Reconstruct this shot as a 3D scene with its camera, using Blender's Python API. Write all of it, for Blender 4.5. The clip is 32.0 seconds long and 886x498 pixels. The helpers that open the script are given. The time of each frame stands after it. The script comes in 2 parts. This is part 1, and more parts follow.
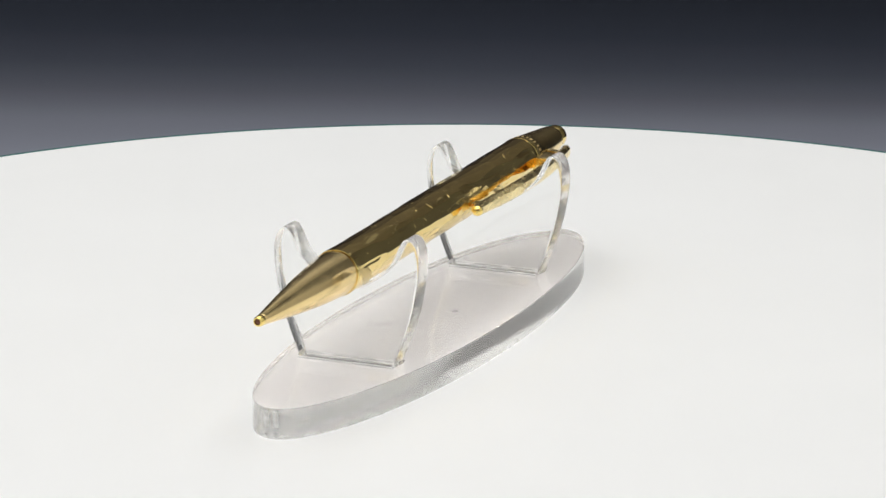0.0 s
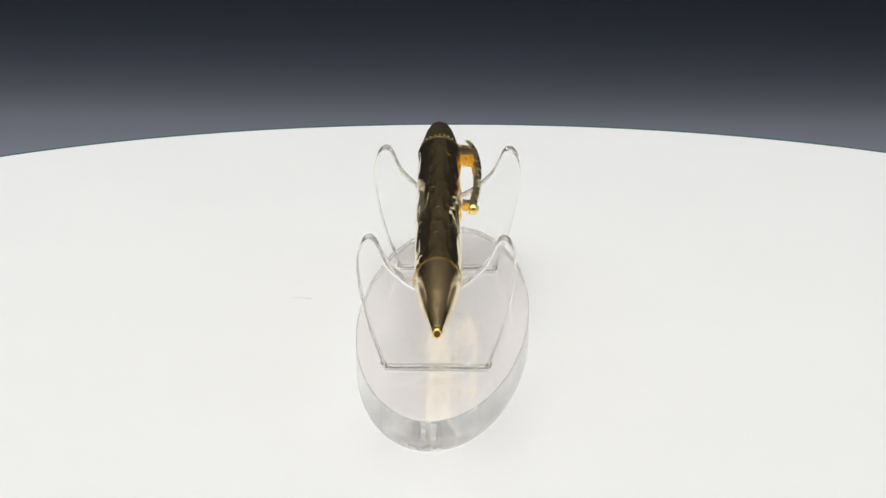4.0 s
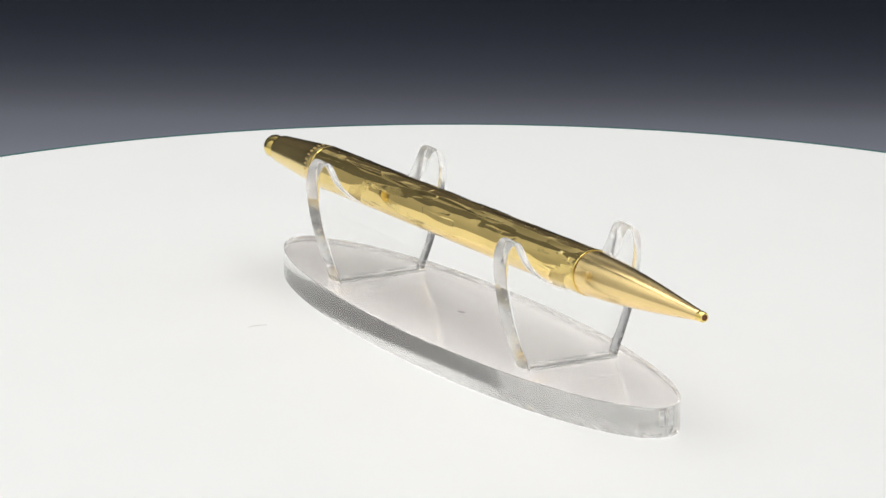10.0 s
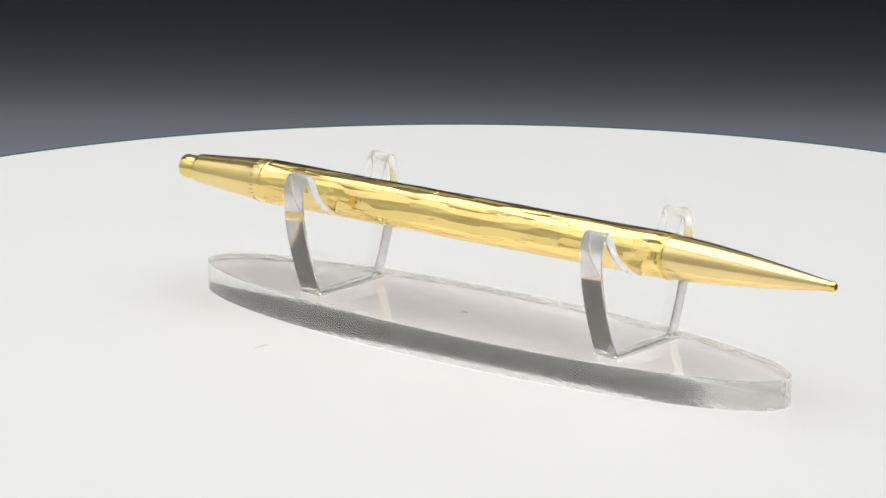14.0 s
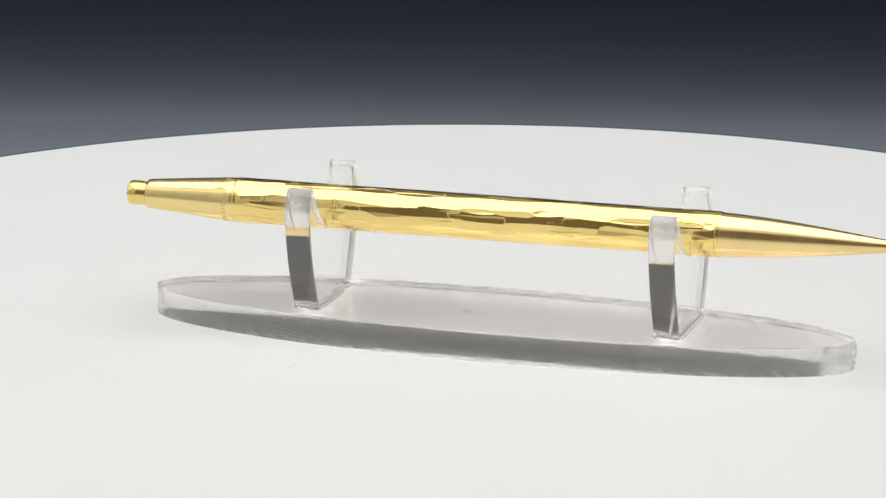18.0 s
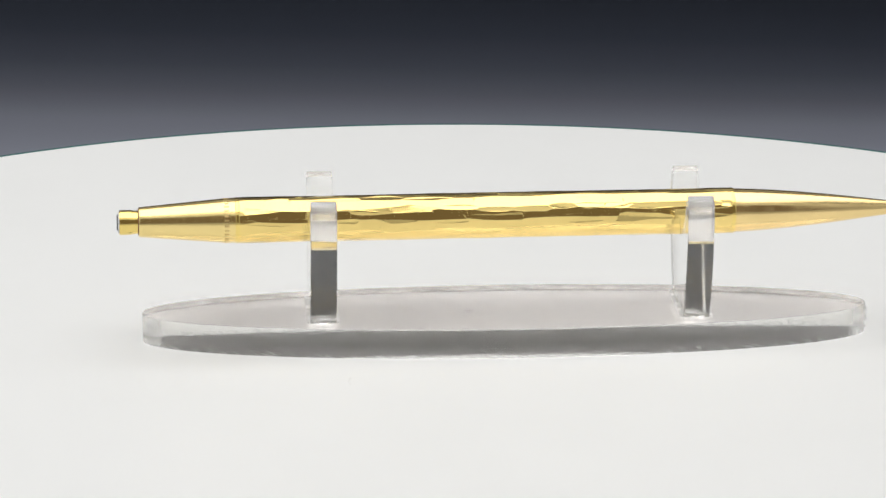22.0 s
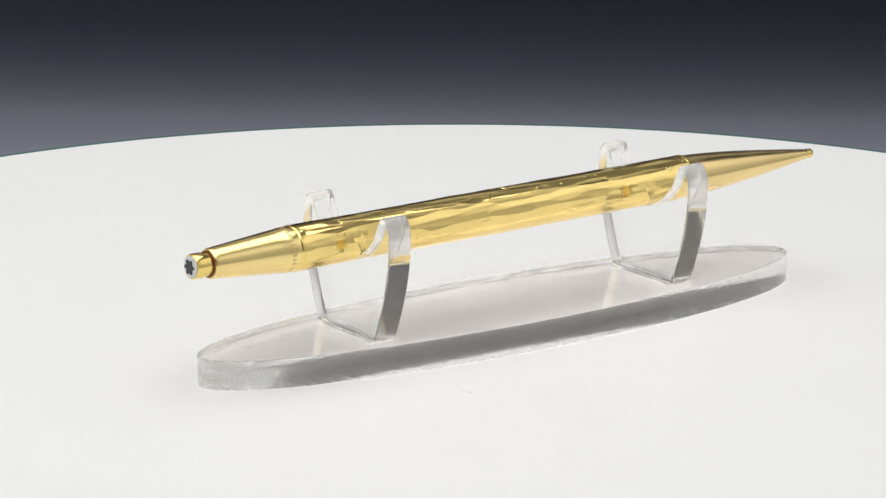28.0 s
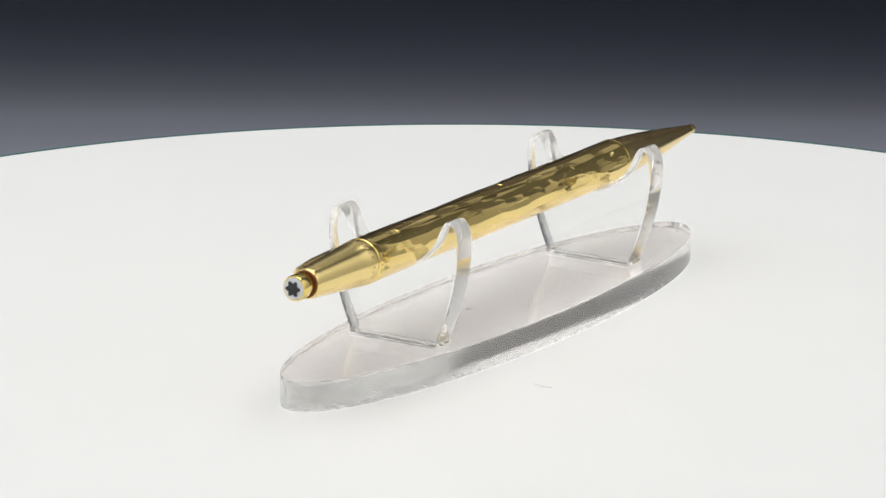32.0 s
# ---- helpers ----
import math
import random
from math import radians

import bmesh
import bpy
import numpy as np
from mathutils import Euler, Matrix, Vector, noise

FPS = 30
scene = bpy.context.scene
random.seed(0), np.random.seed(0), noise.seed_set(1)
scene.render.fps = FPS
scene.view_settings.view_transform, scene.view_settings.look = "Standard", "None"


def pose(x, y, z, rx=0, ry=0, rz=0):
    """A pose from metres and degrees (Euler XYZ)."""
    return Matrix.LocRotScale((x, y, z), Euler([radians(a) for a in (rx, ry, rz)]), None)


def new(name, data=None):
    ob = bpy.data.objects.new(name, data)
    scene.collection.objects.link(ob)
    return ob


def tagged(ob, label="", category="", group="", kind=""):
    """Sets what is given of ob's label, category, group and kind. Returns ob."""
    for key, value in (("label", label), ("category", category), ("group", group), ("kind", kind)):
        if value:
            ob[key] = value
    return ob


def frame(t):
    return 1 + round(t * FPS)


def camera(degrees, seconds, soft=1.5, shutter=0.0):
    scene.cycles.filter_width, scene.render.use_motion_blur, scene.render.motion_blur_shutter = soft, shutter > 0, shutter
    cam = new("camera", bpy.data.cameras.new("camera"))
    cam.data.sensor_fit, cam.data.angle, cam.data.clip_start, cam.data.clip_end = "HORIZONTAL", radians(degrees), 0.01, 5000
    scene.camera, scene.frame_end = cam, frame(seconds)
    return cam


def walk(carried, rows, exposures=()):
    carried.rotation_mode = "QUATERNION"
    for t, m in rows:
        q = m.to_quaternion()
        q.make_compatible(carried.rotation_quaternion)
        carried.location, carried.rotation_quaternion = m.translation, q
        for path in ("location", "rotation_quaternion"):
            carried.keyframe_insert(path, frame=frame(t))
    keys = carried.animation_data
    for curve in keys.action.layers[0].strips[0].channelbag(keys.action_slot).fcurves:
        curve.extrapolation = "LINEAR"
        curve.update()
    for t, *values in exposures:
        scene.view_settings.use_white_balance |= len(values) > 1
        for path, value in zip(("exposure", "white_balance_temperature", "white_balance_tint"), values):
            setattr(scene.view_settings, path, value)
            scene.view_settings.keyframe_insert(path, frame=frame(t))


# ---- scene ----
# A gilt ballpoint pen on a clear acrylic stand turns on a white turntable
# inside a light tent with a dark backdrop, its light falloff painted on.

# ---- camera: it stands still ----
cam = camera(12.68, 32.0)
EYE = pose(0, -0.66818, 0.18885, 90 - 14.5975, 0, 0.2805) @ pose(0, 0, 0, 0, 0, 0.043)
walk(cam, [(0.0, EYE), (32.0, EYE)], [(0.0, -0.02), (6.0, -0.025), (9.0, 0.0), (13.0, -0.035), (17.0, -0.11), (20.5, -0.09), (24.0, -0.10), (28.0, -0.05), (32.0, -0.03)])

# ---- the turntable's turn, degrees at t seconds ----
def turned(t):
    u = (t - 16.0) / 16.0
    return -26.208 + 5.3209 * (t - 16.0) + 0.076 * u * u


# ---- light ----
TENT_X, TENT_Y0, TENT_Y1, TENT_TOP = 0.56, -0.50, 0.76, 0.78
GROUND = -0.06

world = bpy.data.worlds.new("dim_room")
world.use_nodes = True
world.node_tree.nodes["Background"].inputs["Color"].default_value = (0.185, 0.152, 0.122, 1)
world.node_tree.nodes["Background"].inputs["Strength"].default_value = 1.0
scene.world = world


def softbox(name, m, sx, sy, watts, colour=(1, 1, 1)):
    data = bpy.data.lights.new(name, "AREA")
    data.shape, data.size, data.size_y, data.energy, data.color = "RECTANGLE", sx, sy, watts, colour
    ob = new(name, data)
    ob.matrix_world = m
    return ob


softbox("overhead_softbox", pose(-0.06, 0.0, TENT_TOP - 0.02), 0.90, 0.96, 6.2)
# light runs many times to and fro inside the clear acrylic
scene.cycles.max_bounces, scene.cycles.glossy_bounces, scene.cycles.transmission_bounces = 32, 24, 32


# ---- materials ----
def material(name):
    m = bpy.data.materials.new(name)
    m.use_nodes = True
    return m, m.node_tree.nodes, m.node_tree.links, m.node_tree.nodes["Principled BSDF"]


def setting(bsdf, **values):
    for key, value in values.items():
        bsdf.inputs[key.replace("_", " ")].default_value = value


def bump_from(nodes, links, bsdf, height, strength, distance):
    b = nodes.new("ShaderNodeBump")
    b.inputs["Strength"].default_value, b.inputs["Distance"].default_value = strength, distance
    links.new(height, b.inputs["Height"])
    links.new(b.outputs["Normal"], bsdf.inputs["Normal"])


def noise_node(nodes, links, scale, detail=4.0, stretch=None, slant=0):
    co = nodes.new("ShaderNodeTexCoord")
    n = nodes.new("ShaderNodeTexNoise")
    n.inputs["Scale"].default_value, n.inputs["Detail"].default_value = scale, detail
    if stretch:
        mp = nodes.new("ShaderNodeMapping")
        mp.vector_type = "TEXTURE"
        mp.inputs["Scale"].default_value = [1 / k for k in stretch]
        mp.inputs["Rotation"].default_value = (0, radians(slant), 0)
        links.new(co.outputs["Object"], mp.inputs["Vector"])
        links.new(mp.outputs["Vector"], n.inputs["Vector"])
    else:
        links.new(co.outputs["Object"], n.inputs["Vector"])
    return n


def ramp_node(nodes, links, value, stops):
    r = nodes.new("ShaderNodeValToRGB")
    els = r.color_ramp.elements
    els[0].position, els[0].color = stops[0][0], (*stops[0][1], 1)
    els[1].position, els[1].color = stops[-1][0], (*stops[-1][1], 1)
    for p, c in stops[1:-1]:
        els.new(p).color = (*c, 1)
    links.new(value, r.inputs["Fac"])
    return r


def gold(name, rough, colour=(0.92, 0.705, 0.262), grain=0.05, stretch=(200, 2500, 2500), spread=(0.75, 1.3), chatter=0.0, smudge=0.0, cloud_size=(320, 900, 900), crisp=(0.47, 0.66)):
    m, nodes, links, bsdf = material(name)
    setting(bsdf, Metallic=1.0, Roughness=rough)
    n = noise_node(nodes, links, 1.0, 3.0, stretch)
    wear = noise_node(nodes, links, 90.0, 5.0)
    low, high = [c * 0.93 for c in colour], [min(1, c * 1.03) for c in colour]
    links.new(ramp_node(nodes, links, wear.outputs["Fac"], [(0.3, low), (0.65, high)]).outputs["Color"], bsdf.inputs["Base Color"])
    r = nodes.new("ShaderNodeMapRange")
    r.inputs["To Min"].default_value, r.inputs["To Max"].default_value = rough * spread[0], rough * spread[1]
    links.new(wear.outputs["Fac"], r.inputs["Value"])
    # pin-prick wear that scatters the light
    pits = noise_node(nodes, links, 3200.0, 2.0)
    pr = nodes.new("ShaderNodeMapRange")
    pr.inputs["From Min"].default_value, pr.inputs["From Max"].default_value = 0.70, 0.76
    pr.inputs["To Max"].default_value = 0.45
    links.new(pits.outputs["Fac"], pr.inputs["Value"])
    top = nodes.new("ShaderNodeMath")
    links.new(r.outputs["Result"], top.inputs[0])
    links.new(pr.outputs["Result"], top.inputs[1])
    links.new(top.outputs["Value"], bsdf.inputs["Roughness"])
    height = n.outputs["Fac"]
    if smudge:
        # finger marks dull the polish in cloudy patches
        cloud = noise_node(nodes, links, 1.0, 6.0, cloud_size)
        cr = nodes.new("ShaderNodeMapRange")
        cr.inputs["From Min"].default_value, cr.inputs["From Max"].default_value = crisp
        cr.inputs["To Max"].default_value = smudge
        links.new(cloud.outputs["Fac"], cr.inputs["Value"])
        dull = nodes.new("ShaderNodeMath")
        links.new(top.outputs["Value"], dull.inputs[0])
        links.new(cr.outputs["Result"], dull.inputs[1])
        links.new(dull.outputs["Value"], bsdf.inputs["Roughness"])
    if chatter:
        # the graver chattered here and there: close crosswise ticks
        co, wave = nodes.new("ShaderNodeTexCoord"), nodes.new("ShaderNodeTexWave")
        wave.bands_direction = "X"
        wave.inputs["Scale"].default_value, wave.inputs["Distortion"].default_value, wave.inputs["Detail"].default_value = 900.0, 1.2, 1.0
        links.new(co.outputs["Object"], wave.inputs["Vector"])
        where = noise_node(nodes, links, 1.0, 1.0, (130, 520, 520))
        wr = nodes.new("ShaderNodeMapRange")
        wr.inputs["From Min"].default_value, wr.inputs["From Max"].default_value = 0.60, 0.67
        wr.inputs["To Max"].default_value = chatter
        links.new(where.outputs["Fac"], wr.inputs["Value"])
        ticks = nodes.new("ShaderNodeMath")
        ticks.operation = "MULTIPLY_ADD"
        links.new(wave.outputs["Fac"], ticks.inputs[0])
        links.new(wr.outputs["Result"], ticks.inputs[1])
        links.new(height, ticks.inputs[2])
        height = ticks.outputs["Value"]
    bump_from(nodes, links, bsdf, height, grain, 0.0001)
    return m


def acrylic(name, rough, haze, scratches=0.0, stretch=(60, 60, 900), fleck=(300, 300, 900), burst=1.6, tint=(0.99, 0.995, 0.99), slant=0, sawn=0.0):
    """Clear acrylic with a little milky haze mixed in to lighten it, and fine scratches."""
    m, nodes, links, bsdf = material(name)
    setting(bsdf, Base_Color=(*tint, 1), Roughness=rough, IOR=1.49, Transmission_Weight=1.0)
    milk, through_milk = nodes.new("ShaderNodeBsdfDiffuse"), nodes.new("ShaderNodeBsdfTranslucent")
    both, mix = nodes.new("ShaderNodeMixShader"), nodes.new("ShaderNodeMixShader")
    for n in (milk, through_milk):
        n.inputs["Color"].default_value = (0.96, 0.957, 0.95, 1)
    links.new(milk.outputs[0], both.inputs[1])
    links.new(through_milk.outputs[0], both.inputs[2])
    flecks = noise_node(nodes, links, 1.0, 4.0, fleck, slant)
    amount = nodes.new("ShaderNodeMapRange")
    amount.inputs["From Min"].default_value, amount.inputs["From Max"].default_value = 0.50, 0.74
    amount.inputs["To Min"].default_value, amount.inputs["To Max"].default_value = haze * 0.8, haze * burst
    links.new(flecks.outputs["Fac"], amount.inputs["Value"])
    share = amount.outputs["Result"]
    if sawn:
        # the brighter band low on the edge is put in as extra haze
        co, sep, low_band, times = (nodes.new("ShaderNode" + k) for k in ("TexCoord", "SeparateXYZ", "MapRange", "Math"))
        low_band.inputs["From Min"].default_value, low_band.inputs["From Max"].default_value = 0.0, sawn
        low_band.inputs["To Min"].default_value, low_band.inputs["To Max"].default_value = 6.5, 0.9
        links.new(co.outputs["Object"], sep.inputs["Vector"])
        links.new(sep.outputs["Z"], low_band.inputs["Value"])
        times.operation = "MULTIPLY"
        links.new(share, times.inputs[0])
        links.new(low_band.outputs["Result"], times.inputs[1])
        share = times.outputs["Value"]
    links.new(share, mix.inputs[0])
    links.new(bsdf.outputs[0], mix.inputs[1])
    links.new(both.outputs[0], mix.inputs[2])
    links.new(mix.outputs[0], nodes["Material Output"].inputs["Surface"])
    if scratches:
        n = noise_node(nodes, links, 1.0, 4.0, stretch)
        bump_from(nodes, links, bsdf, n.outputs["Fac"], scratches, 0.0002)
    return m


GOLD_BARREL = gold("engraved_bark_gold", 0.045, grain=0.09, stretch=(200, 900, 900), chatter=0.9, smudge=0.06, cloud_size=(260, 640, 640), crisp=(0.50, 0.63))
GOLD_SATIN = gold("satin_gold", 0.19, colour=(0.92, 0.725, 0.31), grain=0.06, stretch=(90, 3500, 3500))
GOLD_TIP = gold("worn_gold", 0.14, colour=(0.93, 0.71, 0.33), grain=0.05, spread=(0.4, 1.8), smudge=0.12, cloud_size=(420, 1100, 1100), crisp=(0.38, 0.72))
GOLD_BRIGHT = gold("bright_gold", 0.10, colour=(0.92, 0.71, 0.23), grain=0.0)
GOLD_CLIP = gold("rubbed_clip_gold", 0.20, colour=(0.94, 0.77, 0.38), grain=0.04, smudge=0.12)
GOLD_DARK = gold("letter_groove_gold", 0.5, colour=(0.78, 0.60, 0.27))
GOLD_LIGHT = gold("frosted_gold_mark", 0.5, colour=(0.95, 0.80, 0.42))
ACRYLIC = acrylic("clear_acrylic", 0.0, 0.02)
ACRYLIC_BASE = acrylic("faintly_grey_acrylic", 0.085, 0.012, tint=(0.965, 0.937, 0.922))
ACRYLIC_FOOT = acrylic("scuffed_acrylic_underside", 0.02, 0.035, tint=(0.965, 0.937, 0.922), fleck=(500, 500, 500), burst=3.0)
GLUE = acrylic("dried_clear_glue", 0.2, 0.6)
ACRYLIC_CUT = acrylic("cut_acrylic_edge", 0.11, 0.06, 0.05)
ACRYLIC_FROST = acrylic("filed_acrylic_edge", 0.24, 0.13, 0.04, burst=1.3)
ACRYLIC_EDGE = acrylic("sawn_acrylic_edge", 0.12, 0.05, 0.07, stretch=(500, 500, 2600), tint=(0.98, 0.978, 0.952), fleck=(420, 420, 2600), burst=1.5, slant=24, sawn=0.0026)


def plain(name, colour, rough=0.5, spec=0.5, vary=0.05, scale=300.0):
    m, nodes, links, bsdf = material(name)
    n = noise_node(nodes, links, scale, 4.0)
    low, high = [c * (1 - vary) for c in colour], [min(1, c * (1 + vary)) for c in colour]
    links.new(ramp_node(nodes, links, n.outputs["Fac"], [(0.35, low), (0.65, high)]).outputs["Color"], bsdf.inputs["Base Color"])
    setting(bsdf, Roughness=rough)
    bsdf.inputs["Specular IOR Level"].default_value = spec
    return m


WHITE_PLATE = plain("white_turntable_top", (0.84, 0.842, 0.832), 0.45, 0.15, 0.006, 25.0)
GLASS_RIM = plain("sea_green_glass_edge", (0.07, 0.20, 0.19), 0.2)
TENT_WHITE = plain("white_tent_fabric", (0.79, 0.79, 0.78), 0.9, 0.1)
# half-metallic reflector for the unseen side walls, added to brighten the gold
TENT_SIDE = plain("silver_white_tent_lining", (0.84, 0.84, 0.83), 0.5, 0.5)
TENT_SIDE.node_tree.nodes["Principled BSDF"].inputs["Metallic"].default_value = 0.5
# for unseen rear panels that keep the gold's upper reflections dark
TENT_DARK = plain("charcoal_fabric", (0.20, 0.20, 0.205), 0.95, 0.1)
FLOOR_GREY = plain("grey_floor_felt", (0.20, 0.20, 0.205), 0.95, 0.1)
HUB_BLACK = plain("black_plastic", (0.03, 0.03, 0.032), 0.5)
EMBLEM_WHITE = plain("white_resin", (0.75, 0.76, 0.78), 0.25)
EMBLEM_DARK = plain("black_resin", (0.02, 0.02, 0.024), 0.25)
POINT_DARK = plain("copper_brown_point", (0.22, 0.075, 0.035), 0.35)
SMUDGE = plain("grey_smudge", (0.32, 0.32, 0.33), 0.8)
DASH = plain("dark_dash", (0.33, 0.33, 0.32), 0.8)
FIBRE = plain("pale_dust", (0.80, 0.79, 0.77), 0.9)


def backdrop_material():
    m, nodes, links, bsdf = material("painted_falloff_paper")
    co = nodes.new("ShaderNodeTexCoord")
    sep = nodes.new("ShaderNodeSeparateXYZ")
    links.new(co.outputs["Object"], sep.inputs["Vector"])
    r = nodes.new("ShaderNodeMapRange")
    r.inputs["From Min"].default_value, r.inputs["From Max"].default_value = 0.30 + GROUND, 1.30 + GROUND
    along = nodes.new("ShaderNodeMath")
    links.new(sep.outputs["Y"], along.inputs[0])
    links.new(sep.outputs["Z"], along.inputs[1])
    side_falloff = nodes.new("ShaderNodeMath")  # the light's falloff to the right, painted in as well
    side_falloff.operation = "MULTIPLY_ADD"
    side_falloff.inputs[1].default_value = 0.05
    links.new(sep.outputs["X"], side_falloff.inputs[0])
    links.new(along.outputs["Value"], side_falloff.inputs[2])
    links.new(side_falloff.outputs["Value"], r.inputs["Value"])
    # light falloff painted along the sheet, from under the table to its top edge
    # tones from 0.60 up are out of view, set for the gold's reflections
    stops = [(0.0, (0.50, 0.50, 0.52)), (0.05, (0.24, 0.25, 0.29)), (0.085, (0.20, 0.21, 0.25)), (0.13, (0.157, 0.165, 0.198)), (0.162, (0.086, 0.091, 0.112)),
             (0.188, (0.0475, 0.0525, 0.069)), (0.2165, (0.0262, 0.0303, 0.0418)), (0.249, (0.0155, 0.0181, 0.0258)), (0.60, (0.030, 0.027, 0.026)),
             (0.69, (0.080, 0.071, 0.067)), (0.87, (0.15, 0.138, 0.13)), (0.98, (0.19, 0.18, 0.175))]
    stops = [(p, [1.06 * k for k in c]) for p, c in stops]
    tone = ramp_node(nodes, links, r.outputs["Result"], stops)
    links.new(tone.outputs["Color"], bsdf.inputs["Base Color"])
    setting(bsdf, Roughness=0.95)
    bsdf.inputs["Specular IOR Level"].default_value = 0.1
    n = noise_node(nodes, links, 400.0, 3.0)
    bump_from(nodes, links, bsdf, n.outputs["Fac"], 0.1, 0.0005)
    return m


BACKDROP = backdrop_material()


# ---- mesh helpers ----
def mesh_of(name, bm, mats, smooth_angle=None):
    me = bpy.data.meshes.new(name)
    bm.normal_update()
    bm.to_mesh(me)
    bm.free()
    for mat in mats if isinstance(mats, (list, tuple)) else [mats]:
        me.materials.append(mat)
    if smooth_angle:
        for poly in me.polygons:
            poly.use_smooth = True
        me.set_sharp_from_angle(angle=radians(smooth_angle))
        # large flat faces keep their own normal
        rim = {key for poly in me.polygons if poly.loop_total > 12 for key in poly.edge_keys}
        for edge in me.edges:
            if edge.key in rim:
                edge.use_edge_sharp = True
    return me


def part(name, bm, mats, parent, label="", smooth_angle=35):
    ob = new(name, mesh_of(name, bm, mats, smooth_angle))
    ob.parent = parent
    if label:
        tagged(ob, label)
    return ob


def box(bm, x0, x1, y0, y1, z0, z1, bevel=0.0):
    r = bmesh.ops.create_cube(bm, size=1.0)
    for v in r["verts"]:
        v.co = Vector(((x0 + x1) / 2 + v.co.x * (x1 - x0), (y0 + y1) / 2 + v.co.y * (y1 - y0), (z0 + z1) / 2 + v.co.z * (z1 - z0)))
    if bevel:
        edges = {e for v in r["verts"] for e in v.link_edges}
        bmesh.ops.bevel(bm, geom=list(edges), offset=bevel, segments=2, affect="EDGES", profile=0.7)
    return r["verts"]


def lathe(profile, steps=96):
    """A turned solid about the x axis from (x, radius) rows."""
    bm = bmesh.new()
    rings = []
    for x, r in profile:
        if r <= 1e-7:
            rings.append([bm.verts.new((x, 0, 0))])
        else:
            rings.append([bm.verts.new((x, r * math.cos(2 * math.pi * i / steps), r * math.sin(2 * math.pi * i / steps))) for i in range(steps)])
    for a, b in zip(rings, rings[1:]):
        for i in range(steps):
            j = (i + 1) % steps
            if len(a) == 1:
                bm.faces.new((a[0], b[i], b[j]))
            elif len(b) == 1:
                bm.faces.new((a[i], b[0], a[j]))
            else:
                bm.faces.new((a[i], b[i], b[j], a[j]))
    bmesh.ops.recalc_face_normals(bm, faces=bm.faces)
    return bm


def spline(points, per=6):
    """A smooth curve through 2D points (Catmull-Rom)."""
    out = []
    p = [points[0], *points, points[-1]]
    for i in range(1, len(p) - 2):
        a, b, c, d = (np.array(q, float) for q in p[i - 1:i + 3])
        for k in range(per):
            t = k / per
            out.append(tuple(0.5 * (2 * b + (c - a) * t + (2 * a - 5 * b + 4 * c - d) * t * t + (3 * b - a - 3 * c + d) * t ** 3)))
    out.append(tuple(points[-1]))
    return out


# ---- the tent, the ground and the backdrop ----
def slab(name, x0, x1, y0, y1, z0, z1, mat):
    bm = bmesh.new()
    box(bm, x0, x1, y0, y1, z0, z1)
    ob = new(name, mesh_of(name, bm, mat))
    return tagged(ob, kind="structure")


# the tent stays out of view; its tones and opening shape the reflections
FOOT = GROUND - 0.0035
REAR = 0.33
for side, name in ((-1, "left"), (1, "right")):
    x0, x1 = sorted((side * TENT_X, side * (TENT_X + 0.01)))
    tagged(slab("wall_" + name, x0, x1, TENT_Y0, REAR, FOOT, TENT_TOP, TENT_SIDE), "unseen silvery white tent side wall, added to brighten the pen's reflections", "wall")
    tagged(slab("wall_" + name + "_rear", x0, x1, REAR + 0.002, TENT_Y1 + 0.02, FOOT, TENT_TOP, TENT_DARK), "unseen charcoal rear tent side wall, added to darken the pen's reflections", "wall")
tagged(slab("floor", -1.6, 1.6, -1.6, 1.6, FOOT - 0.02, FOOT, FLOOR_GREY), "plain grey felt floor", "floor")
tagged(slab("wall_back", -TENT_X, TENT_X, TENT_Y1, TENT_Y1 + 0.01, FOOT, TENT_TOP, TENT_WHITE), "white fabric back wall of the photo tent", "wall")
FLAP = "white fabric front flap of the photo tent"
FRONT = (TENT_Y0 - 0.012, TENT_Y0 - 0.002)
tagged(slab("wall_front_left", -TENT_X - 0.01, -0.36, *FRONT, 0.02, 0.44, TENT_WHITE), FLAP, "wall")
tagged(slab("wall_front_right", 0.36, TENT_X + 0.01, *FRONT, 0.02, 0.44, TENT_WHITE), FLAP, "wall")
tagged(slab("wall_front_low", -TENT_X - 0.01, TENT_X + 0.01, *FRONT, FOOT, 0.02, TENT_WHITE), FLAP, "wall")
tagged(slab("wall_front_high", -TENT_X - 0.01, TENT_X + 0.01, *FRONT, 0.44, TENT_TOP, TENT_WHITE), FLAP, "wall")
tagged(slab("ceiling", -TENT_X - 0.01, TENT_X + 0.01, TENT_Y0 - 0.012, TENT_Y1 + 0.02, TENT_TOP + 0.002, TENT_TOP + 0.012, TENT_WHITE), "white fabric roof of the photo tent", "ceiling")


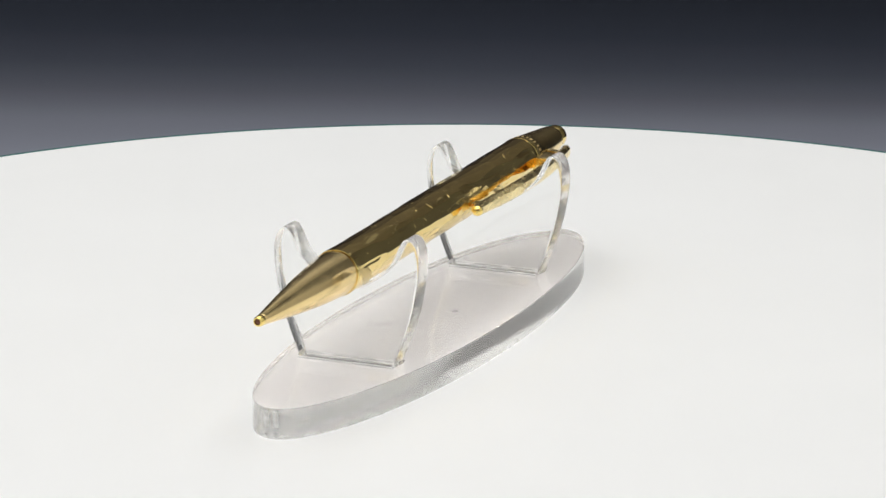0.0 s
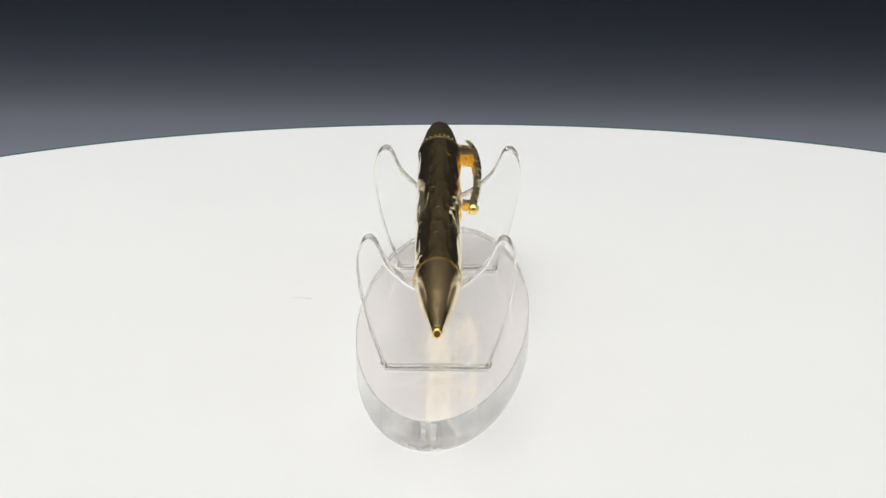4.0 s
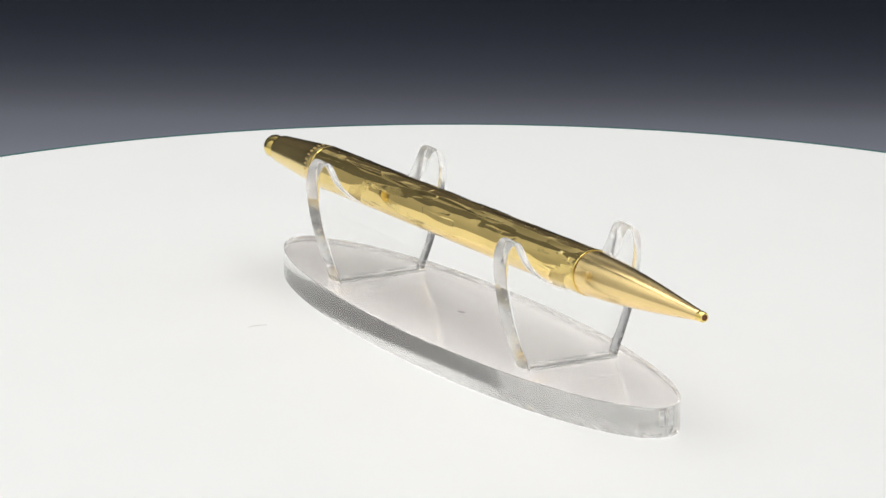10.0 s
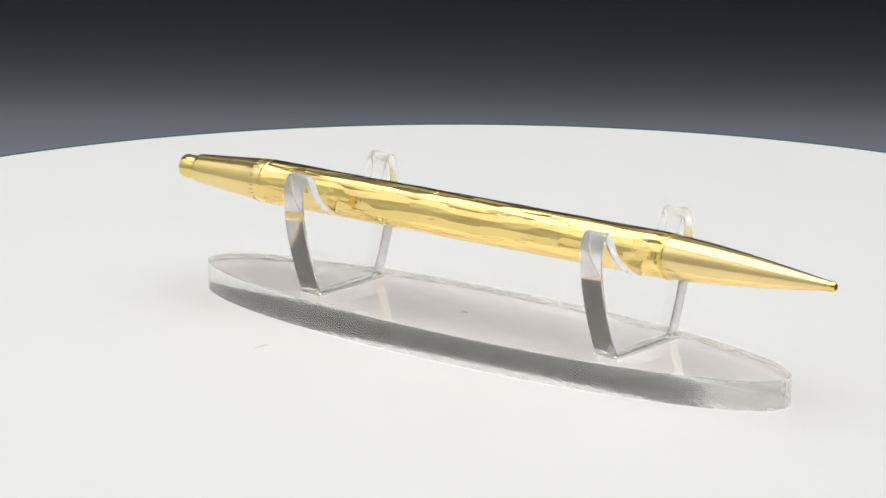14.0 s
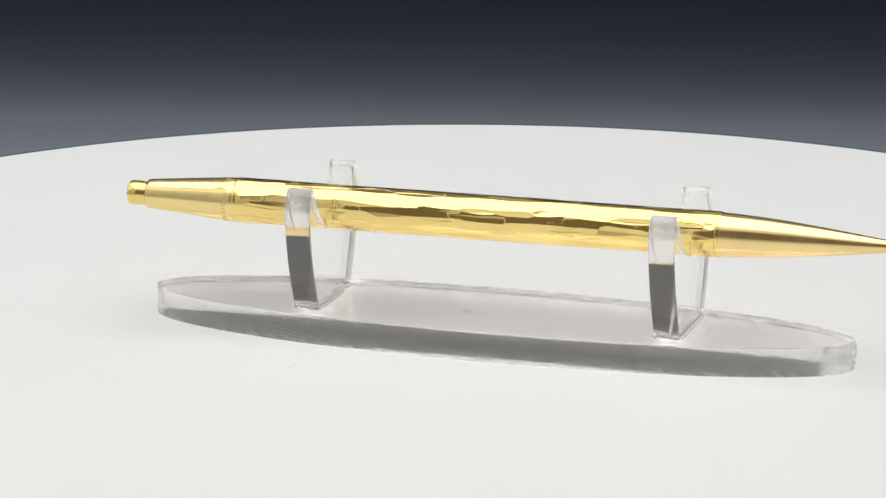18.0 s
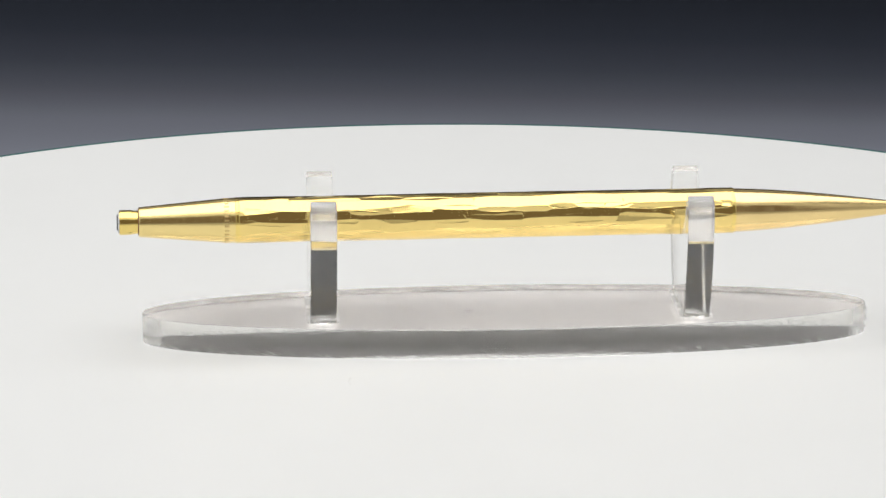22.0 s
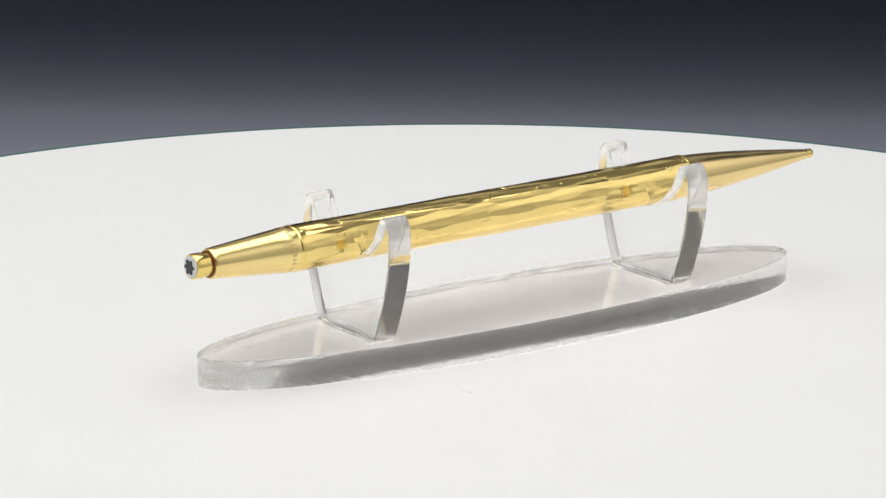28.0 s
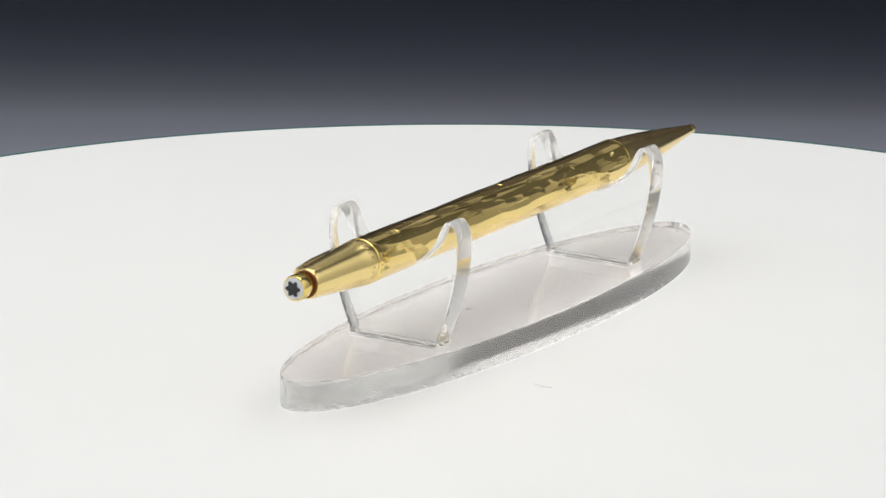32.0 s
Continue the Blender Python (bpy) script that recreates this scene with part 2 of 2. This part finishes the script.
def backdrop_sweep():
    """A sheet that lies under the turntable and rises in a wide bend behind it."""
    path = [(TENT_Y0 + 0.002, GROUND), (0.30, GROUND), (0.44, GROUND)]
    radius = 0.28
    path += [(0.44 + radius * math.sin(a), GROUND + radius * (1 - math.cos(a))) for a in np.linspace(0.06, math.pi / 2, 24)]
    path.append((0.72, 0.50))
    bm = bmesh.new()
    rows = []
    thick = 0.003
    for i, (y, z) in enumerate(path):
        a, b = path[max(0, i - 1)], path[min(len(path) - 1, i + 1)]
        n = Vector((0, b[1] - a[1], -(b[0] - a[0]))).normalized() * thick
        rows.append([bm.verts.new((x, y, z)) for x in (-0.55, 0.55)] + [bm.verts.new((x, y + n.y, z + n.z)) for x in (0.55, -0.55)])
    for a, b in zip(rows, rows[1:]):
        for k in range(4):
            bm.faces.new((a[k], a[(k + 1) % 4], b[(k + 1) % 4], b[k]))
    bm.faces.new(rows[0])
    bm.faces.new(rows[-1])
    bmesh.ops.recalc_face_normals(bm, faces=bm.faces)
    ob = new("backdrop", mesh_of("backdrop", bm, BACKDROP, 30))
    return tagged(ob, "dark grey paper backdrop with its light falloff painted in, lighter towards its foot", "backdrop", kind="structure")


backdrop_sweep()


# ---- the turntable ----
def disc(bm, radius, z0, z1, steps=256, bevel=0.0):
    rows = [(radius - bevel, z0), (radius, z0 + bevel), (radius, z1 - bevel), (radius - bevel, z1)] if bevel else [(radius, z0), (radius, z1)]
    rings = [[bm.verts.new((r * math.cos(2 * math.pi * i / steps), r * math.sin(2 * math.pi * i / steps), z)) for i in range(steps)] for r, z in rows]
    for a, b in zip(rings, rings[1:]):
        for i in range(steps):
            j = (i + 1) % steps
            bm.faces.new((a[i], a[j], b[j], b[i]))
    bm.faces.new(rings[0][::-1])
    bm.faces.new(rings[-1])


DISC_R = 0.1635


def build_turntable():
    root = tagged(new("turntable"), "round white turntable with a thin sea-green glass edge", "turntable")
    bm = bmesh.new()
    disc(bm, DISC_R - 0.0012, -0.006, 0.0, 256, 0.0001)
    part("top_plate", bm, WHITE_PLATE, root, "smooth white round plate")
    bm = bmesh.new()
    rows = [(DISC_R - 0.0011, -0.0060), (DISC_R, -0.0057), (DISC_R, -0.0002), (DISC_R - 0.0002, 0.0), (DISC_R - 0.0011, 0.0)]
    rings = [[bm.verts.new((r * math.cos(2 * math.pi * i / 256), r * math.sin(2 * math.pi * i / 256), z)) for i in range(256)] for r, z in rows]
    for a, b in zip(rings, rings[1:] + rings[:1]):
        for i in range(256):
            j = (i + 1) % 256
            bm.faces.new((a[i], a[j], b[j], b[i]))
    part("glass_edge", bm, GLASS_RIM, root, "sea-green glass edge band")
    bm = bmesh.new()
    disc(bm, 0.09, GROUND, -0.0065, 128, 0.002)
    part("drive_base", bm, HUB_BLACK, root, "black drive base")
    return root


turntable = build_turntable()


# ---- the acrylic stand ----
BASE_X, BASE_Y, BASE_TURN = 0.00728, -0.00313, -1.83
BASE_A, BASE_B, BASE_T = 0.06272, 0.01462, 0.00501


def build_stand():
    root = tagged(new("pen_stand"), "clear acrylic pen stand with an oval base and two cradles", "pen stand")
    # oval base, polished top, sawn edge
    bm = bmesh.new()
    steps, c = 256, 0.00008
    rows = [(0.0, 0.0), (0.0, BASE_T - c), (-c, BASE_T)]
    rings = [[bm.verts.new(((BASE_A + o) * math.cos(2 * math.pi * i / steps), (BASE_B + o) * math.sin(2 * math.pi * i / steps), z + (0.00015 if z else 0.00012))) for i in range(steps)] for o, z in rows]
    for a, b in zip(rings, rings[1:]):
        for i in range(steps):
            j = (i + 1) % steps
            bm.faces.new((a[i], a[j], b[j], b[i])).material_index = 1
    bm.faces.new(rings[0][::-1]).material_index = 2
    bm.faces.new(rings[-1])
    part("base", bm, [ACRYLIC_BASE, ACRYLIC_EDGE, ACRYLIC_FOOT], root, "thick clear oval base with a sawn edge", 25)
    # two pale bars with dark dashes below them, at one end of the oval
    bm = bmesh.new()
    for y in (-0.00125, 0.0004):
        box(bm, BASE_A - 0.00025, BASE_A + 0.00012, y, y + 0.00075, 0.0021, 0.0046, 0.00006)
    part("end_bars", bm, GLUE, root, "pale upright bars at the base's end")
    bm = bmesh.new()
    for y, z in ((-0.0011, 0.0008), (0.0006, 0.0010)):
        box(bm, BASE_A - 0.0002, BASE_A + 0.00006, y, y + 0.0004, z, z + 0.00025, 0.00004)
    part("end_dashes", bm, DASH, root, "dark dashes below the pale bars")
    # two cradles with curved horns
    half = [(8.4, -0.55), (8.75, 0.7), (9.4, 2.3), (10.4, 4.9), (11.7, 9.0), (12.55, 13.0), (12.95, 16.0), (12.95, 18.6), (12.4, 20.6), (11.4, 21.7),
            (10.4, 21.6), (9.6, 20.5), (9.0, 19.2), (7.9, 17.2), (5.9, 15.2), (4.2, 13.95), (2.2, 13.0), (0.0, 12.75)]
    right = spline(half, 5)
    outline = [(y, z) for y, z in right] + [(-y, z) for y, z in right[-2::-1]]
    for x, dy in ((0.03226, 0.0), (-0.03178, -0.0005)):
        bm = bmesh.new()
        w, c = 0.00226, 0.00030
        rings = []
        n = len(outline)
        normals = []
        for i in range(n):
            a, b = outline[i - 1], outline[(i + 1) % n]
            d = Vector((b[1] - a[1], a[0] - b[0]))
            normals.append(d.normalized() if d.length else Vector((0, 0)))
        arris = [(w - c * (1 - math.sin(a)), c * (1 - math.cos(a))) for a in (0.0, 0.4, 0.8, 1.2, math.pi / 2)]
        for xo, inset in [(-p, q) for p, q in arris[::-1]] + arris:
            rings.append([bm.verts.new((x + xo, dy + p[0] / 1000 - q.x * inset, BASE_T + 0.00035 + p[1] / 1000 - q.y * inset)) for p, q in zip(outline, normals)])
        for a, b in zip(rings, rings[1:]):
            for i in range(n):
                j = (i + 1) % n
                # the valley between the horns was filed by hand, the outside polished
                bm.faces.new((a[i], a[j], b[j], b[i])).material_index = 2 if 44 <= i < n - 45 else 1
        bm.faces.new(rings[0][::-1])
        bm.faces.new(rings[-1])
        bmesh.ops.recalc_face_normals(bm, faces=bm.faces)
        cradle = part("cradle", bm, [ACRYLIC, ACRYLIC_CUT, ACRYLIC_FROST], root, "clear acrylic cradle with two curved horns", 30)
        for side in (-1, 1):
            bm = bmesh.new()
            x0 = x + side * (w + 0.00002)
            box(bm, min(x0, x0 + side * 0.0005), max(x0, x0 + side * 0.0005), dy - 0.0084, dy + 0.0084, BASE_T + 0.00017, BASE_T + 0.00045, 0.00008)
            part("glue_line", bm, GLUE, cradle, "pale line of dried glue")
        for side in (-1, 1):
            bm = bmesh.new()
            bmesh.ops.create_icosphere(bm, subdivisions=3, radius=1.0)
            for v in bm.verts:
                v.co = Vector((x + v.co.x * 0.0021, dy + side * 0.00865 + v.co.y * 0.00055, BASE_T + 0.00062 + v.co.z * 0.00046))
            part("glue_bead", bm, ACRYLIC, cradle, "clear bead of dried glue", 60)
    for ob in root.children_recursive:
        ob.visible_shadow = False  # clear acrylic lets the light through
    return root


pen_stand = build_stand()

# ---- the pen ----
PEN_AT = pose(0.0, -0.0040, 0.02180, 0, 0.17, 0.17)
BARREL_0, BARREL_1, BARREL_R = -0.0390, 0.0466, 0.00395
STAMP_S, STAMP_TURN = 0.0412, 47.0


def bark_barrel():
    """A tube cut all over by shallow, slightly hollow lengthwise graver strokes, some stopped short in a step."""
    rng = np.random.RandomState(11)
    ns, nt = 1100, 420
    s = np.linspace(BARREL_0, BARREL_1, ns)[:, None]
    th = np.linspace(0, 2 * np.pi, nt, endpoint=False)[None, :]
    r = np.full((ns, nt), BARREL_R)
    second = np.full((ns, nt), BARREL_R + 0.0002)
    rows, around = 21, 17
    for i, j in [(i, j) for i in range(rows) for j in range(around)]:
        sc = BARREL_0 + (i + rng.uniform(0.0, 1.0)) / rows * (BARREL_1 - BARREL_0)
        tc = 2 * np.pi * (j + rng.uniform(-0.25, 0.55) + 0.5 * (i % 2)) / around
        depth, hollow = rng.uniform(0.00004, 0.00013), rng.uniform(1.0, 1.9)
        length = rng.uniform(0.0048, 0.0105) * (0.6 if rng.uniform() < 0.3 else 1.0)
        tilt = rng.uniform(-0.0045, 0.0045)
        skew = rng.uniform(-5.0, 5.0)
        d = np.angle(np.exp(1j * (th - tc))) - skew * (s - sc)
        cut = (BARREL_R - depth + depth * ((s - sc) / length) ** 2 + tilt * (s - sc)) / np.maximum(np.cos(d), 0.5) ** hollow
        keep = np.abs(d) < 0.6
        if rng.uniform() < 0.3:
            # a stroke that ends at a step
            way, stop = rng.choice((-1.0, 1.0)), rng.uniform(0.0, 0.35) * length
            keep = keep & ((s - sc) * way > -stop + 0.0003 * np.sin(9 * d + i))
        cut = np.where(keep, cut, 1.0)
        second = np.minimum(second, np.maximum(r, cut))
        r = np.minimum(r, cut)
    # a burr along the borders of the cuts, broken in places
    patch = np.zeros((ns, nt))
    for k in range(9):
        patch += np.sin(s * rng.uniform(300, 2200) + rng.uniform(0, 6)) * np.sin(th * rng.randint(2, 14) + rng.uniform(0, 6))
    r = r + 0.000012 * np.clip(0.35 + 0.45 * patch, 0.0, 1.0) * np.exp(-((second - r) / 0.000007) ** 2)
    lip = np.clip(np.minimum(s - BARREL_0, BARREL_1 - s) / 0.0012, 0, 1)
    r = (BARREL_R - 0.00006) * (1 - lip) + r * lip
    x = np.broadcast_to(s, r.shape)
    verts = np.stack([x, r * np.cos(th), r * np.sin(th)], -1).reshape(-1, 3)
    a = np.arange(ns - 1)[:, None] * nt
    j = np.arange(nt)[None, :]
    k = (j + 1) % nt
    faces = np.stack([a + j, a + k, a + nt + k, a + nt + j], -1).reshape(-1, 4)
    caps = [list(range(nt))[::-1], list(range((ns - 1) * nt, ns * nt))]
    me = bpy.data.meshes.new("barrel")
    me.from_pydata(verts.tolist(), [], faces.tolist() + caps)
    me.materials.append(GOLD_BARREL)
    for poly in me.polygons:
        poly.use_smooth = True
    me.set_sharp_from_angle(angle=radians(40))
    bm = bmesh.new()
    bm.from_mesh(me)
    bmesh.ops.recalc_face_normals(bm, faces=bm.faces)
    bm.to_mesh(me)
    bm.free()
    return me


def build_pen():
    root = tagged(new("ballpoint_pen"), "slim gold ballpoint pen with bark-engraved barrel on its stand", "pen")
    barrel = new("barrel", bark_barrel())
    barrel.parent = root
    tagged(barrel, "bark-engraved yellow gold barrel")
    # tapering cap and its ring
    taper = [(-0.0415 - 0.0135 * k / 6, 0.00377 - 0.00115 * k / 6) for k in range(7)]
    cap = part("cap", lathe([(-0.0389, 0.0034), (-0.0390, 0.00378), (-0.0396, 0.00384), (-0.0413, 0.00382), *taper,
                             (-0.0556, 0.00256), (-0.0558, 0.00246), (-0.0558, 0.0021), (-0.0545, 0.0020), (-0.0545, 0.0)]), GOLD_SATIN, root, "smooth tapering gold cap", 25)
    # added ring: the gap's dark red shade put in as colour
    part("gap_shade_ring", lathe([(-0.0550, 0.00206), (-0.05592, 0.00206), (-0.05592, 0.00230), (-0.0550, 0.00230), (-0.0550, 0.00206)]), POINT_DARK, cap, "thin red-brown ring painted in for the dark gap round the button", 25)
    # push button with its inlay
    button = part("push_button", lathe([(-0.0546, 0.0018), (-0.0546, 0.00196), (-0.0568, 0.00202), (-0.0572, 0.00212), (-0.0588, 0.00214), (-0.0591, 0.00205), (-0.0591, 0.00188), (-0.0588, 0.00186), (-0.0588, 0.0)]), GOLD_BRIGHT, root, "polished gold push button", 25)
    part("inlay", lathe([(-0.0586, 0.00184), (-0.0592, 0.00182), (-0.05935, 0.00150), (-0.0594, 0.0)]), EMBLEM_WHITE, button, "round white inlay")
    bm = bmesh.new()
    ring = []
    for layer, x in enumerate((-0.05930, -0.05952)):
        ring.append([bm.verts.new((x, (0.00114 + 0.00024 * math.cos(6 * a)) * math.cos(a), (0.00114 + 0.00024 * math.cos(6 * a)) * math.sin(a))) for a in np.linspace(0, 2 * math.pi, 72, endpoint=False)])
    for i in range(72):
        bm.faces.new((ring[0][i], ring[0][(i + 1) % 72], ring[1][(i + 1) % 72], ring[1][i]))
    bm.faces.new(ring[1])
    bm.faces.new(ring[0][::-1])
    bmesh.ops.recalc_face_normals(bm, faces=bm.faces)
    part("star", bm, EMBLEM_DARK, button, "dark six-lobed star")
    # tip
    ogive = spline([(0.0466, 0.00378), (0.0510, 0.00358), (0.0565, 0.00318), (0.0620, 0.00264), (0.0670, 0.00207), (0.0720, 0.00145), (0.0765, 0.00088)], 5)
    part("tip_cone", lathe([(0.0466, 0.0030)] + ogive + [(0.0767, 0.00080), (0.0767, 0.0)]), GOLD_TIP, root, "smooth tapering gold tip", 25)
    nozzle = part("nozzle", lathe([(0.0764, 0.0), (0.0764, 0.00086), (0.0770, 0.00090), (0.0776, 0.00085), (0.0779, 0.00070), (0.0779, 0.00052), (0.0773, 0.00048), (0.0773, 0.0)]), GOLD_BRIGHT, root, "bright gold ring at the point", 40)
    part("bore", lathe([(0.0774, 0.0), (0.0774, 0.00046), (0.0777, 0.00044), (0.07775, 0.00030), (0.07778, 0.0)]), POINT_DARK, nozzle, "dark writing bore")
    part("joint_ring", lathe([(0.0460, 0.0030), (0.0460, 0.00392), (0.0463, 0.00398), (0.0466, 0.00392), (0.0466, 0.0030)]), GOLD_BRIGHT, root)
    part("cap_ring", lathe([(-0.0394, 0.0030), (-0.0394, 0.00386), (-0.0392, 0.00396), (-0.0389, 0.00396), (-0.0387, 0.00388), (-0.0387, 0.0030)]), GOLD_BRIGHT, root)
    # clip on the far flank: bracket, sprung strip and ball
    bm = bmesh.new()
    box(bm, -0.0458, -0.0444, 0.0024, 0.0063, -0.0012, 0.0012, 0.0002)
    box(bm, -0.0434, -0.0392, 0.0024, 0.0063, -0.0012, 0.0012, 0.0002)
    for v in bm.verts:
        if v.co.x > -0.040:
            v.co.x += 0.0022 * (0.0063 - v.co.y) / 0.0039  # its face slopes towards the strip
    bmesh.ops.rotate(bm, verts=bm.verts, matrix=Matrix.Rotation(radians(-6), 3, "X"))
    part("clip_bracket", bm, GOLD_CLIP, root, "flat gold clip bracket")
    side = spline([(-0.0502, 0.0055), (-0.0460, 0.0062), (-0.0410, 0.0067), (-0.0300, 0.0071), (-0.0180, 0.0069), (-0.0090, 0.0064), (-0.0026, 0.0060)], 6)
    bm = bmesh.new()
    rows = []
    for i, (x, y) in enumerate(side):
        u = i / (len(side) - 1)
        h, w = 0.00110 + 0.0018 * u * (1 - u) - 0.00020 * u, 0.00050
        # a folded channel, hollow towards the barrel
        rows.append([bm.verts.new((x, y + a, b)) for a, b in ((-w * 1.7, -h * 0.96), (-w * 1.7, -h * 0.80), (-w * 0.2, -h * 0.62), (0.0, 0.0), (-w * 0.2, h * 0.62), (-w * 1.7, h * 0.80),
                                                              (-w * 1.7, h * 0.96), (-w * 0.2, h * 1.04), (w * 0.8, h * 0.6), (w, 0), (w * 0.8, -h * 0.6), (-w * 0.2, -h * 1.04))])
    for a, b in zip(rows, rows[1:]):
        for k in range(12):
            bm.faces.new((a[k], a[(k + 1) % 12], b[(k + 1) % 12], b[k]))
    bm.faces.new(rows[0][::-1])
    bm.faces.new(rows[-1])
    bmesh.ops.recalc_face_normals(bm, faces=bm.faces)
    bmesh.ops.rotate(bm, verts=bm.verts, matrix=Matrix.Rotation(radians(-6), 3, "X"))
    clip = part("clip", bm, GOLD_CLIP, root, "sprung gold pocket clip", 30)
    bm = bmesh.new()
    bmesh.ops.create_uvsphere(bm, u_segments=32, v_segments=20, radius=0.00095)
    bmesh.ops.translate(bm, verts=bm.verts, vec=(-0.0024, 0.0060, -0.0005))
    part("clip_ball", bm, GOLD_BRIGHT, clip, "gold ball at the clip's end", 60)
    bm = bmesh.new()
    box(bm, -0.0060, -0.0034, 0.0040, 0.0063, -0.0013, 0.0003, 0.00035)
    for v in bm.verts:
        v.co.x -= 0.35 * (0.0063 - v.co.y)  # it leans back from the ball
    part("clip_foot", bm, GOLD_CLIP, clip, "folded gold foot pressing on the barrel", 40)
    # a small oval stamp near the tip, too worn to read
    for k, (da, ds, w, h) in enumerate(((0.0, 0.0, 0.00105, 0.00055), (0.02, -0.0004, 0.00022, 0.0003), (0.0, 0.0001, 0.0002, 0.00034), (-0.02, 0.0005, 0.0002, 0.0003))):
        bm = bmesh.new()
        bmesh.ops.create_icosphere(bm, subdivisions=2, radius=1.0)
        for v in bm.verts:
            v.co = Vector((STAMP_S + ds + v.co.x * w, v.co.y * h, BARREL_R - 0.00008 + 0.00002 * k + v.co.z * 0.00006))
        bmesh.ops.rotate(bm, verts=bm.verts, matrix=Matrix.Rotation(radians(STAMP_TURN) + da, 3, "X"))
        part("stamp_mark", bm, GOLD_BRIGHT if k == 0 else GOLD_LIGHT, barrel, smooth_angle=60)
    # engraved characters round the cap's ring, as plain bars
    rng = random.Random(4)
    for k in range(28):
        if rng.random() < 0.1:
            continue
        bm = bmesh.new()
        wide = rng.uniform(0.00013, 0.00022)
        box(bm, -0.0413, -0.0405, -wide, wide, 0.00374, 0.003845)
        bmesh.ops.rotate(bm, verts=bm.verts, matrix=Matrix.Rotation(2 * math.pi * (k + rng.uniform(-0.1, 0.1)) / 28, 3, "X"))
        part("engraved_bar", bm, GOLD_DARK, cap, smooth_angle=None)
    return root


ballpoint_pen = build_pen()

# ---- small marks ----
bm = bmesh.new()
bmesh.ops.create_icosphere(bm, subdivisions=2, radius=1.0)
for v in bm.verts:
    v.co = Vector((v.co.x * 0.0008, v.co.y * 0.0005, v.co.z * 0.00002)) * (1 + 0.3 * noise.noise(v.co * 2))
smudge = part("centre_mark", bm, SMUDGE, pen_stand, "small dark smudge under the base", 60)
smudge.location = (-0.0062, 0.0022, 0.00006)

bm = bmesh.new()
pts = spline([(-0.0016, -0.0010), (-0.0006, -0.0002), (0.0006, 0.0003), (0.0017, 0.0005)], 5)
rows = [[bm.verts.new((x, y + 0.00006 * math.cos(a), 0.00006 + 0.00006 * math.sin(a))) for a in (0, 1.57, 3.14, 4.71)] for x, y in pts]
for a, b in zip(rows, rows[1:]):
    for k in range(4):
        bm.faces.new((a[k], a[(k + 1) % 4], b[(k + 1) % 4], b[k]))
bm.faces.new(rows[0])
bm.faces.new(rows[-1][::-1])
bmesh.ops.recalc_face_normals(bm, faces=bm.faces)
dust_fibre = tagged(new("dust_fibre", mesh_of("dust_fibre", bm, FIBRE, 60)), "pale curved dust fibre lying on the turntable", "dust")


# ---- what turns ----
def motions():
    times = [float(t) for t in range(33)]
    for thing, at in ((turntable, pose(0, 0, 0)), (pen_stand, pose(BASE_X, BASE_Y, 0, 0, 0, BASE_TURN)), (ballpoint_pen, PEN_AT),
                      (dust_fibre, pose(-0.0217, -0.0286, 0.0, 0, 0, 60))):
        walk(thing, [(t, pose(0, 0, 0, 0, 0, turned(t)) @ at) for t in times])


motions()
